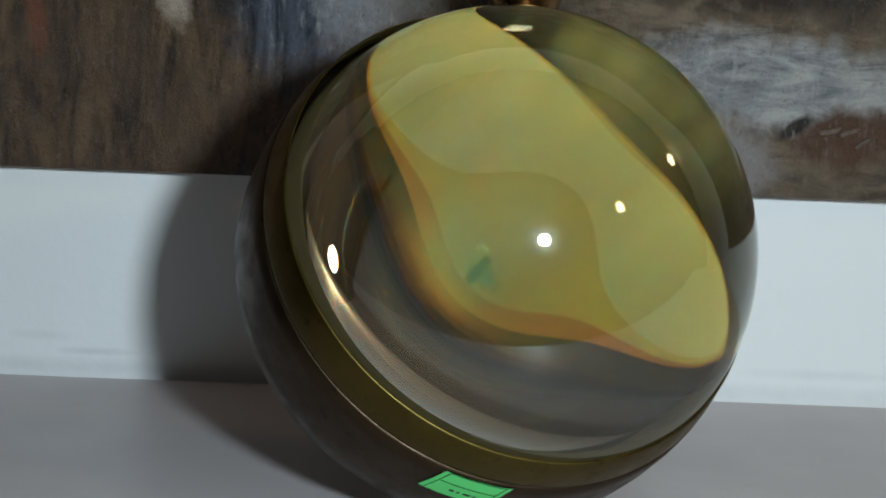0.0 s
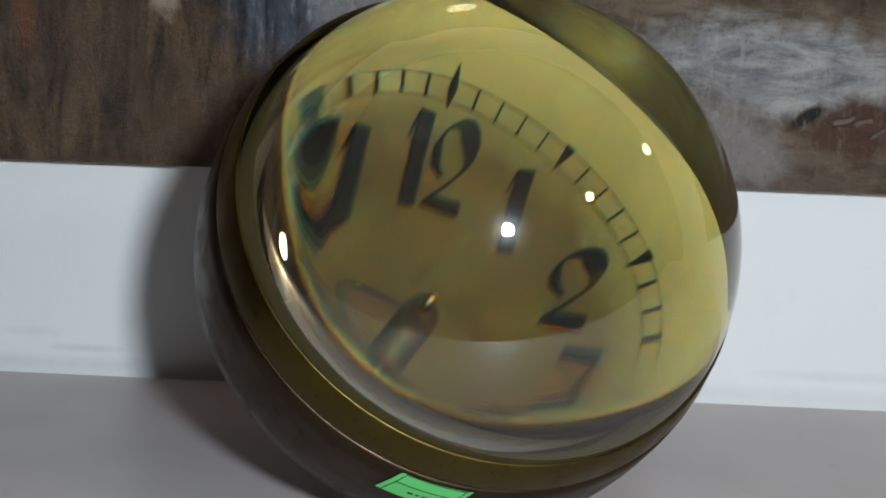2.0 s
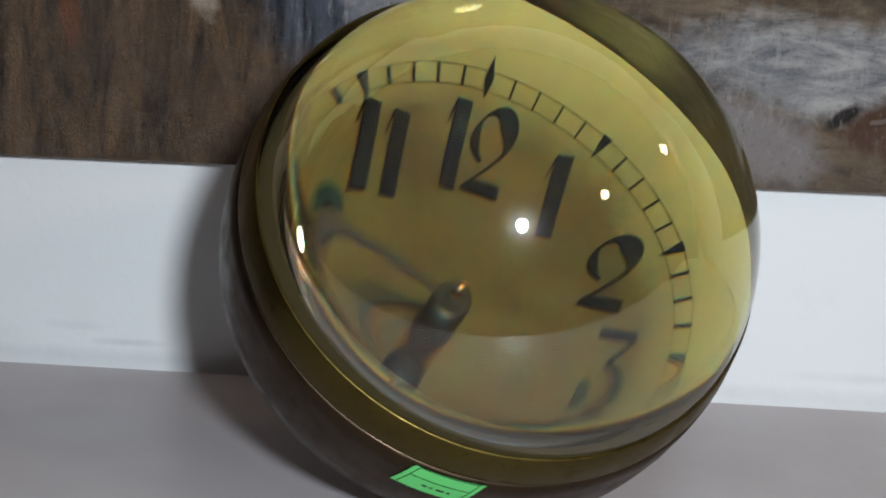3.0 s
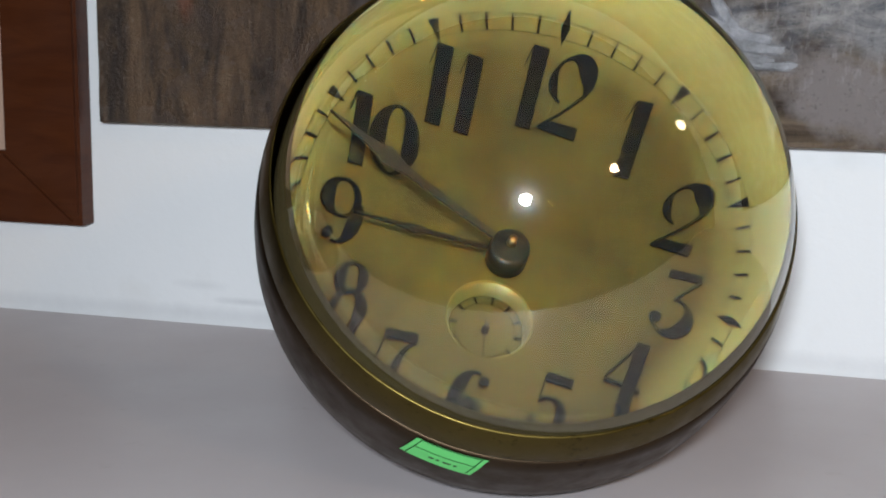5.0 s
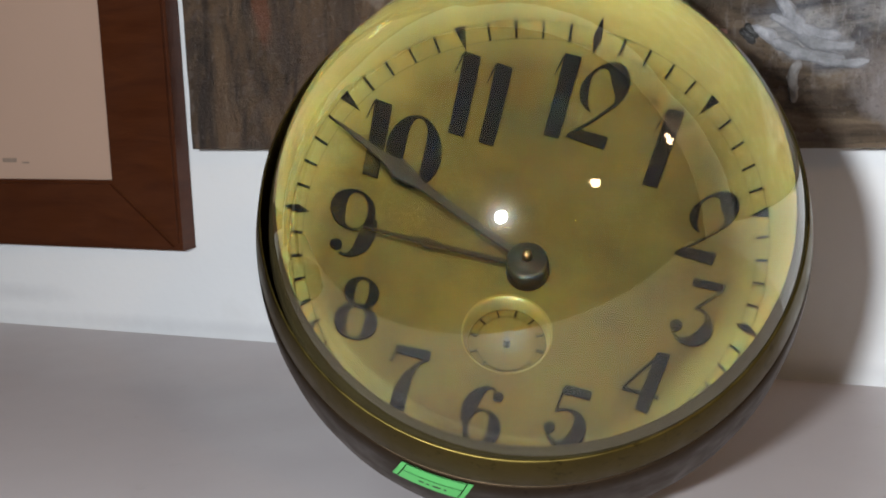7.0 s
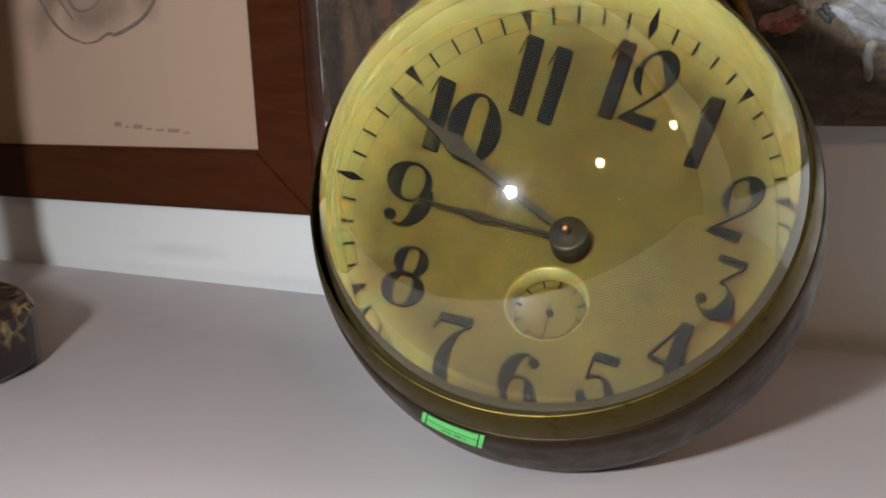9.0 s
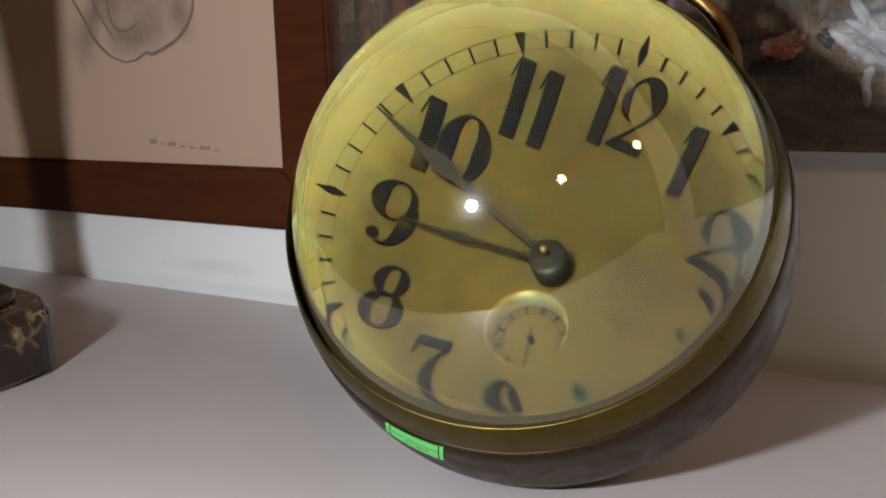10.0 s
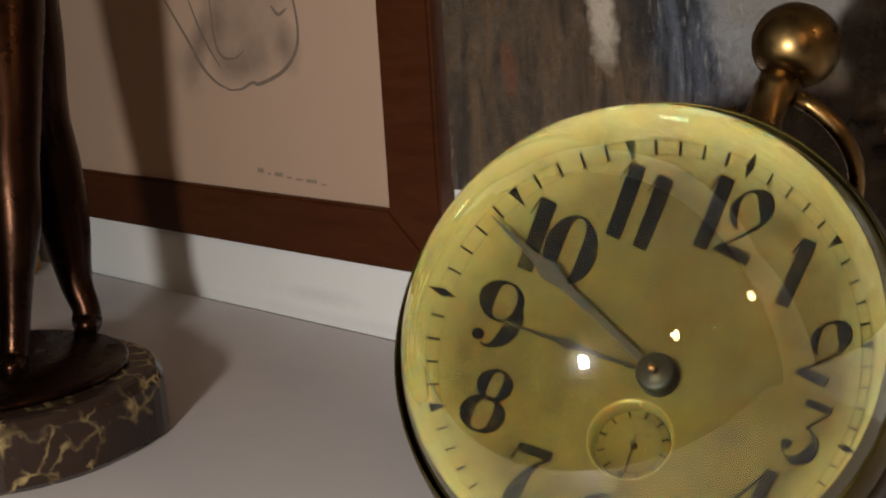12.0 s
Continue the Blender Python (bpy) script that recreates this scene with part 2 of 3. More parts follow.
M_RING = brass("ring_brass", (0.040, 0.033, 0.009), (0.075, 0.060, 0.017), 0.4)
M_RIM = plain("seconds_brass", (0.15, 0.118, 0.032), 0.3, 0.45)
M_BLOCK = plain("reflection_block", (0.034, 0.027, 0.008), 0.75, spot=(0.016, 0.011, 0.005), scale=120, spec=0.1)
M_THIN = plain("thin_enamel", (0.022, 0.017, 0.006), 0.8, spot=(0.06, 0.047, 0.011), scale=90, spec=0.05)
M_STEEL = plain("browned_steel", (0.020, 0.0145, 0.008), 0.5, 0.3)
M_HUB = plain("dark_steel", (0.028, 0.023, 0.014), 0.42, 0.7)
M_FRAME = wood("frame_wood", (0.030, 0.0065, 0.0025), (0.090, 0.026, 0.008))
M_STICKER = plain("green_paper", (0.11, 0.55, 0.13), 0.6, spot=(0.14, 0.60, 0.17), scale=300)
M_PENCIL = plain("graphite", (0.105, 0.078, 0.066), 0.8, spot=(0.26, 0.18, 0.14), scale=420)
M_FADED = plain("faded_graphite", (0.20, 0.145, 0.115), 0.8, spot=(0.33, 0.24, 0.185), scale=600)
M_EDGE = plain("raw_canvas", (0.30, 0.22, 0.12), 0.8)
M_BRONZE, M_MARBLE = bronze(), marble()
# dimness put into the unseen walls' colour, so the glass reflects little
M_ROOM = plain("unlit_room_tone", (0.13, 0.12, 0.11), 0.7, scale=2)
M_FLOOR = wood("floor_wood", (0.10, 0.05, 0.025), (0.20, 0.11, 0.06))

# ---- mesh tools ----


def part(name, bm, material, parent=None, label="", smooth=False):
    me = bpy.data.meshes.new(name)
    bm.normal_update()
    bm.to_mesh(me)
    bm.free()
    for m in material if isinstance(material, (list, tuple)) else (material,):
        me.materials.append(m)
    if smooth:
        for f in me.polygons:
            f.use_smooth = True
    ob = new(name, me)
    if parent:
        ob.parent = parent
    if label:
        ob["label"] = label
    return ob


def box(x0, x1, y0, y1, z0, z1, bevel=0.0):
    bm = bmesh.new()
    bmesh.ops.create_cube(bm, size=1)
    for v in bm.verts:
        v.co = Vector((x0 + (v.co.x + 0.5) * (x1 - x0), y0 + (v.co.y + 0.5) * (y1 - y0), z0 + (v.co.z + 0.5) * (z1 - z0)))
    if bevel:
        bmesh.ops.bevel(bm, geom=bm.edges[:], offset=bevel, segments=2, affect="EDGES")
    return bm


def lathe(profile, n=96, closed=False, m=None):
    """Turns (axial, radius) points round the z axis."""
    bm = bmesh.new()
    rings = []
    for e, r in profile:
        if r < 1e-7:
            rings.append([bm.verts.new((0, 0, e))])
        else:
            rings.append([bm.verts.new((r * math.cos(2 * math.pi * i / n), r * math.sin(2 * math.pi * i / n), e)) for i in range(n)])
    pairs = list(zip(rings, rings[1:])) + ([(rings[-1], rings[0])] if closed else [])
    for a, b in pairs:
        for i in range(n):
            j = (i + 1) % n
            q = [a[i % len(a)], a[j % len(a)], b[j % len(b)], b[i % len(b)]]
            q = [v for k, v in enumerate(q) if v not in q[:k]]
            if len(q) > 2:
                bm.faces.new(q)
    bmesh.ops.recalc_face_normals(bm, faces=bm.faces[:])
    if m:
        bm.transform(m)
    return bm


def tube(points, radii, n=12, closed=False):
    bm = bmesh.new()
    rings, count = [], len(points)
    pts = [Vector(p) for p in points]
    up = Vector((0.13, 0.2, 1)).normalized()
    for i, p in enumerate(pts):
        a, b = pts[(i - 1) % count if closed else max(i - 1, 0)], pts[(i + 1) % count if closed else min(i + 1, count - 1)]
        t = (b - a).normalized()
        s = t.cross(up).normalized()
        w = s.cross(t)
        r = radii[i] if isinstance(radii, (list, tuple)) else radii
        rings.append([bm.verts.new(p + r * (math.cos(2 * math.pi * k / n) * s + math.sin(2 * math.pi * k / n) * w)) for k in range(n)])
    for a, b in list(zip(rings, rings[1:])) + ([(rings[-1], rings[0])] if closed else []):
        for k in range(n):
            bm.faces.new((a[k], a[(k + 1) % n], b[(k + 1) % n], b[k]))
    if not closed:
        bm.faces.new(rings[0][::-1])
        bm.faces.new(rings[-1])
    bmesh.ops.recalc_face_normals(bm, faces=bm.faces[:])
    return bm


def join(*bms):
    out = bmesh.new()
    for b in bms:
        me = bpy.data.meshes.new("tmp")
        b.to_mesh(me)
        b.free()
        out.from_mesh(me)
        bpy.data.meshes.remove(me)
    return out


def ribbon(points, widths, thick=0.00006, z=0.0, closed=False):
    """A flat stroke in the xy plane, thick or thin along its way."""
    bm = bmesh.new()
    pts = [Vector((*p, 0)) for p in points]
    n = len(pts)
    rows = []
    for i, p in enumerate(pts):
        a, b = pts[(i - 1) % n if closed else max(i - 1, 0)], pts[(i + 1) % n if closed else min(i + 1, n - 1)]
        t = (b - a).normalized()
        s = Vector((-t.y, t.x, 0)) * (widths[i] if isinstance(widths, (list, tuple)) else widths) / 2
        rows.append([bm.verts.new(q) for q in (p + s + Vector((0, 0, z)), p - s + Vector((0, 0, z)), p - s + Vector((0, 0, z + thick)), p + s + Vector((0, 0, z + thick)))])
    for a, b in list(zip(rows, rows[1:])) + ([(rows[-1], rows[0])] if closed else []):
        for k in range(4):
            bm.faces.new((a[k], a[(k + 1) % 4], b[(k + 1) % 4], b[k]))
    if not closed:
        bm.faces.new(rows[0][::-1])
        bm.faces.new(rows[-1])
    bmesh.ops.recalc_face_normals(bm, faces=bm.faces[:])
    return bm


def smooth_line(points, steps=8):
    """Catmull-Rom through 2D or 3D points."""
    p = [Vector(q) for q in points]
    p = [2 * p[0] - p[1]] + p + [2 * p[-1] - p[-2]]
    out = []
    for i in range(1, len(p) - 2):
        for k in range(steps):
            t = k / steps
            out.append(0.5 * (2 * p[i] + (p[i + 1] - p[i - 1]) * t + (2 * p[i - 1] - 5 * p[i] + 4 * p[i + 1] - p[i + 2]) * t * t + (3 * p[i] - p[i - 1] - 3 * p[i + 1] + p[i + 2]) * t ** 3))
    out.append(p[-2])
    return out


def setting(name, bm, material, label, category):
    return tagged(part(name, bm, material), label, category, kind="structure")


# ---- the room ----
WALL_Y = 0.1069
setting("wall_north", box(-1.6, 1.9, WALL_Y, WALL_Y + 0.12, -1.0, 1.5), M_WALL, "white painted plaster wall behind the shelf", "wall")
setting("wall_south", box(-1.6, 1.9, -2.52, -2.4, -1.0, 1.5), M_ROOM, "unseen plain wall across the room, coloured dark as if unlit", "wall")
setting("wall_east", box(1.9, 2.02, -2.52, WALL_Y + 0.12, -1.0, 1.5), M_ROOM, "unseen plain side wall, coloured dark as if unlit", "wall")
setting("wall_west", box(-1.72, -1.6, -2.52, WALL_Y + 0.12, -1.0, 1.5), M_ROOM, "unseen plain side wall, coloured dark as if unlit", "wall")
setting("floor", box(-1.72, 2.02, -2.52, WALL_Y + 0.12, -1.1, -1.0), M_FLOOR, "brown wooden floor of the room", "floor")
setting("ceiling", box(-1.72, 2.02, -2.52, WALL_Y + 0.12, 1.5, 1.6), M_ROOM, "unseen plain ceiling, coloured dark as if unlit", "ceiling")
setting("shelf", box(-1.2, 1.2, -0.118, WALL_Y - 0.0005, -0.04, 0.0, 0.003), M_SHELF, "off-white painted wooden shelf along the wall", "shelf")

# ---- the oil painting ----
CAN_Y = 0.0971


def oil_painting():
    thing = new("oil_painting")
    thing.location = (0, 0, 0)
    part("stretcher", box(-0.1492, 0.36, CAN_Y + 0.0012, WALL_Y - 0.0005, 0.0596, 0.42, 0.0008), M_EDGE, thing, "pale raw canvas edge")
    bm = bmesh.new()
    nx, nz = 150, 100
    grid = [[bm.verts.new((-0.1492 + 0.5092 * i / nx, CAN_Y + 0.0008 * noise.noise(Vector((i * 0.21, j * 0.33, 2))) * 0.5, 0.0593 + 0.3607 * j / nz)) for i in range(nx + 1)] for j in range(nz + 1)]
    for j in range(nz):
        for i in range(nx):
            bm.faces.new((grid[j][i], grid[j][i + 1], grid[j + 1][i + 1], grid[j + 1][i]))
    part("painted_canvas", bm, M_CANVAS, thing, "dark brown oil paint with grey and white patches", True)
    # raised strokes: middle x and z, half widths, lean, count, length, colour
    rnd = random.Random(5)
    for x, z, hx, hz, lean, count, size, col in (
            (0.0045, 0.0866, 0.0045, 0.0014, 3, 6, 0.010, (0.55, 0.31, 0.28)),
            (0.0080, 0.0845, 0.0050, 0.0010, 2, 4, 0.010, (0.42, 0.13, 0.09)),
            (0.0050, 0.0803, 0.0040, 0.0004, 2, 3, 0.012, (0.030, 0.020, 0.016)),
            (0.0180, 0.0868, 0.0008, 0.0012, -55, 2, 0.007, (0.012, 0.010, 0.010)),
            (-0.0060, 0.0868, 0.0020, 0.0006, -5, 2, 0.006, (0.012, 0.010, 0.010)),
            (0.0280, 0.0885, 0.0060, 0.0040, -34, 4, 0.013, (0.34, 0.34, 0.37)),
            (0.0360, 0.0830, 0.0080, 0.0040, -18, 4, 0.014, (0.28, 0.28, 0.30)),
            (0.0320, 0.0760, 0.0060, 0.0030, 70, 4, 0.007, (0.25, 0.23, 0.22)),
            (0.0990, 0.0760, 0.0060, 0.0020, 20, 3, 0.007, (0.085, 0.048, 0.030))):
        mat = paint(col)
        for _ in range(count):
            px, pz = x + hx * rnd.uniform(-1, 1), z + hz * rnd.uniform(-1, 1)
            n, an = size * rnd.uniform(0.55, 1.1), radians(lean + rnd.gauss(0, 9))
            bend, w = rnd.uniform(-0.3, 0.3), min(0.0038, size * rnd.uniform(0.18, 0.34))
            bm = bmesh.new()
            rows = []
            for i in range(11):
                u = i / 10 - 0.5
                cx, cz = px + n * (u * math.cos(an) - bend * u * u * math.sin(an)), pz + n * (u * math.sin(an) + bend * u * u * math.cos(an))
                half = w * (0.35 if i in (0, 10) else 0.8 if i in (1, 9) else 1.0) * rnd.uniform(0.75, 1.15) / 2
                row = []
                for q in (-1, -0.7, -0.3, 0.1, 0.5, 0.8, 1):
                    hgt = -0.0004 if abs(q) == 1 or i in (0, 10) else rnd.uniform(0.0, 0.00035) + 0.00012 * abs(q)
                    row.append(bm.verts.new((cx - q * half * math.sin(an) + rnd.gauss(0, 0.00008), CAN_Y - 0.0004 - hgt, cz + q * half * math.cos(an) + rnd.gauss(0, 0.00008))))
                rows.append(row)
            for a, b in zip(rows, rows[1:]):
                for k in range(6):
                    bm.faces.new((a[k], a[k + 1], b[k + 1], b[k]))
            part("paint_stroke", bm, mat, thing, "", True)
    return tagged(thing, "unframed dark brown oil painting on canvas hung on the wall", "painting")


painting = oil_painting()

# ---- the framed drawing ----
FR_Y = 0.0990


def framed_drawing():
    thing = new("framed_drawing")
    x0, x1, z0, z1 = -0.420, -0.1578, 0.0278, 0.36
    w = 0.0255
    h = 0.0215
    back = WALL_Y - 0.0005
    for nm, pts in (("bottom_rail", ((x0, z0), (x1, z0), (x1 - w, z0 + h), (x0 + w, z0 + h))),
                    ("top_rail", ((x0, z1), (x0 + w, z1 - h), (x1 - w, z1 - h), (x1, z1))),
                    ("side_rail", ((x1, z0), (x1, z1), (x1 - w, z1 - h), (x1 - w, z0 + h))),
                    ("side_rail", ((x0, z0), (x0 + w, z0 + h), (x0 + w, z1 - h), (x0, z1)))):
        bm = bmesh.new()
        a = [bm.verts.new((x, FR_Y, z)) for x, z in pts]
        b = [bm.verts.new((x, back, z)) for x, z in pts]
        bm.faces.new(a)
        bm.faces.new(b[::-1])
        for i in range(4):
            bm.faces.new((a[i], b[i], b[(i + 1) % 4], a[(i + 1) % 4]))
        bmesh.ops.recalc_face_normals(bm, faces=bm.faces[:])
        bmesh.ops.bevel(bm, geom=[e for e in bm.edges if all(abs(v.co.y - FR_Y) < 1e-6 for v in e.verts)], offset=0.0011, segments=2, affect="EDGES")
        part(nm, bm, M_FRAME, thing)
    part("paper", box(x0 + w - 0.002, x1 - w + 0.002, 0.1018, back, z0 + h - 0.002, z1 - h + 0.002), M_PAPER, thing, "pinkish beige drawing paper")
    lines = [([(-0.3200, 0.135), (-0.3078, 0.1200), (-0.2950, 0.1050), (-0.2889, 0.0969), (-0.2800, 0.0905), (-0.2707, 0.0876)], 0.0008),
             ([(-0.2720, 0.0876), (-0.2640, 0.0882), (-0.2570, 0.0908), (-0.2520, 0.0905), (-0.2381, 0.0953), (-0.2295, 0.1030), (-0.2275, 0.1120), (-0.2300, 0.1250), (-0.2350, 0.140)], 0.0009),
             ([(-0.2800, 0.1350), (-0.2795, 0.1180), (-0.2780, 0.1050), (-0.2736, 0.1000), (-0.2660, 0.1000), (-0.2600, 0.1030)], 0.0006),
             ([(-0.2330, 0.1180), (-0.2380, 0.1160), (-0.2420, 0.1190)], 0.0008),
             ([(-0.2950, 0.1250), (-0.2860, 0.1080), (-0.2760, 0.0960)], 0.0006)]
    for pts, w2 in lines:
        sm = [(q.x, q.y) for q in smooth_line([(*q, 0) for q in pts])]
        n = len(sm)
        bm = ribbon(sm, [1.7 * w2 * (0.3 + 0.7 * math.sin(math.pi * (i + 0.5) / n)) for i in range(n)], 0.00008)
        bm.transform(Matrix.Translation((0, 0.1017, 0)) @ Matrix.Rotation(radians(90), 4, "X"))
        part("pencil_line", bm, M_PENCIL, thing)
    x = -0.2585
    for i, wd in enumerate((0.005, 0.003, 0.006, 0.004, 0.005, 0.007, 0.004)):
        hgt = (0.0045, 0.002, 0.004, 0.002, 0.002, 0.0035, 0.0015)[i]
        z = 0.0565 - 0.0022 * i / 6
        part("signature_bar", box(x, x + wd - 0.001, 0.10172, 0.10181, z, z + hgt * 0.4), M_FADED, thing)
        x += wd + 0.0012
    return tagged(thing, "pencil drawing on beige paper in a dark reddish-brown wooden frame", "framed drawing")


framed_drawing()

# ---- the ball clock ----
R = 0.05
CENTRE = Vector((0.0, 0.0, 0.0538))
AXIS, RIGHT, TWELVE = Vector((0.32877, -0.75820, 0.56305)), Vector((0.94178, 0.21870, -0.25541)), Vector((0.07052, 0.61425, 0.78595))
TURN = Matrix((RIGHT, TWELVE, AXIS)).transposed().to_4x4()
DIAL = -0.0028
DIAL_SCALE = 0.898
DOME_R, DOME_Z = 0.0493, 0.0012  # the front is a true ball
BACK_Z, BACK_C = 0.0038, -2.79  # the back is hollowed slightly
GLASS_X, GLASS_Y = 0.0008, -0.0004
CASE = [(0.0122, 0.0490), (0.0132, 0.0488), (0.0126, 0.0493), (0.0058, 0.0510), (0.0050, 0.0510), (0.0046, 0.0507), (0.0042, 0.0513), (0.0000, 0.0518), (-0.0060, 0.0521), (-0.0120, 0.0520),
        (-0.0164, 0.0515), (-0.0170, 0.0509), (-0.0210, 0.0494), (-0.0250, 0.0474), (-0.0290, 0.0451), (-0.0331, 0.0423), (-0.0370, 0.0360), (-0.0398, 0.0260), (-0.0412, 0.0130), (-0.0416, 0.0)]


def ellipse(cx, cy, rx, ry, a0, a1, n=28):
    return [(cx + rx * math.cos(radians(a0 + (a1 - a0) * i / n)), cy + ry * math.sin(radians(a0 + (a1 - a0) * i / n))) for i in range(n + 1)]


def swell(n, thin, thick, lo=0.0, hi=1.0):
    return [thin + (thick - thin) * math.sin(math.pi * min(1, max(0, (i / (n - 1) - lo) / (hi - lo)))) ** 2 for i in range(n)]


def digit(ch, thick=0.30):
    """Strokes of one high-contrast numeral, 1 unit high, centred: lists of (points, widths)."""
    thin = 0.035
    if ch == "1":
        return [([(0.0, -0.5), (0.0, 0.5)], 0.21), ([(-0.11, 0.47), (-0.17, 0.24)], 0.016)]
    if ch == "0":
        p = ellipse(0, 0, 0.24, 0.48, 90, 450, 48)
        return [(p, [thin + (thick - 0.06 - thin) * abs(math.sin(2 * math.pi * i / 48)) ** 2.2 for i in range(49)])]
    if ch == "2":
        p = ellipse(0.02, 0.2, 0.23, 0.28, 250, -25, 34) + [(0.12, -0.05), (-0.02, -0.2), (-0.16, -0.33), (-0.25, -0.42)]
        n = len(p)
        w = [0.03 + 0.09 * math.sin(math.pi * min(1, i / 14)) ** 2 if i < 14 else 0.03 + 0.2 * math.sin(math.pi * min(1, max(0, (i - 16) / 20))) ** 2 for i in range(n)]
        return [(p, w), ([(-0.27, -0.44), (-0.1, -0.39), (0.27, -0.41)], [0.02, 0.15, 0.17])]
    if ch == "3":
        return [([(-0.22, 0.45), (0.22, 0.45)], 0.12), ([(0.22, 0.42), (-0.03, 0.08)], thin),
                (ellipse(-0.03, -0.2, 0.25, 0.27, 95, -160, 30), swell(31, thin, 0.22, 0.1, 0.9)), (ellipse(-0.22, -0.26, 0.05, 0.05, 0, 360, 14), 0.08)]
    if ch == "4":
        return [([(0.1, -0.5), (0.1, 0.5)], 0.2), ([(0.05, 0.46), (-0.29, -0.2)], thin), ([(-0.29, -0.22), (0.28, -0.22)], thin * 1.6)]
    if ch == "5":
        return [([(-0.2, 0.43), (0.22, 0.43)], 0.15), ([(-0.2, 0.45), (-0.2, 0.02)], thin),
                (ellipse(-0.03, -0.18, 0.25, 0.29, 130, -160, 30), swell(31, thin, 0.22, 0.1, 0.9)), (ellipse(-0.22, -0.26, 0.05, 0.05, 0, 360, 14), 0.08)]
    if ch in "69":
        s = 1 if ch == "6" else -1
        q = []
        for pts, w in ((ellipse(0.0, -0.2, 0.22, 0.28, 0, 360, 36), [thin + 0.17 * abs(math.cos(2 * math.pi * i / 36)) ** 2 * (1 if math.cos(2 * math.pi * i / 36) > 0 else 0.4) for i in range(37)]),
                       (ellipse(0.02, -0.1, 0.26, 0.58, 185, 75, 20), swell(21, thin, 0.22, -0.35, 0.9)), (ellipse(0.15, 0.36, 0.045, 0.045, 0, 360, 14), 0.08)):
            q.append(([(s * x, s * y) for x, y in pts], w))
        return q
    if ch == "7":
        return [([(-0.26, 0.42), (0.26, 0.42)], [0.13, 0.17]), (ellipse(0.30, -0.5, 0.36, 0.86, 100, 180, 16), swell(17, thin, 0.24, 0.15, 1.7)), ([(-0.25, 0.36), (-0.28, 0.2)], thin)]
    if ch == "8":
        top, low = ellipse(0, 0.25, 0.17, 0.23, -90, 270, 36), ellipse(0, -0.22, 0.22, 0.27, 90, 450, 36)
        return [(top, [thin + 0.12 * abs(math.cos(radians(-90 + 10 * i))) ** 2 for i in range(37)]), (low, [thin + 0.16 * abs(math.cos(radians(90 + 10 * i))) ** 2 for i in range(37)])]
    return []


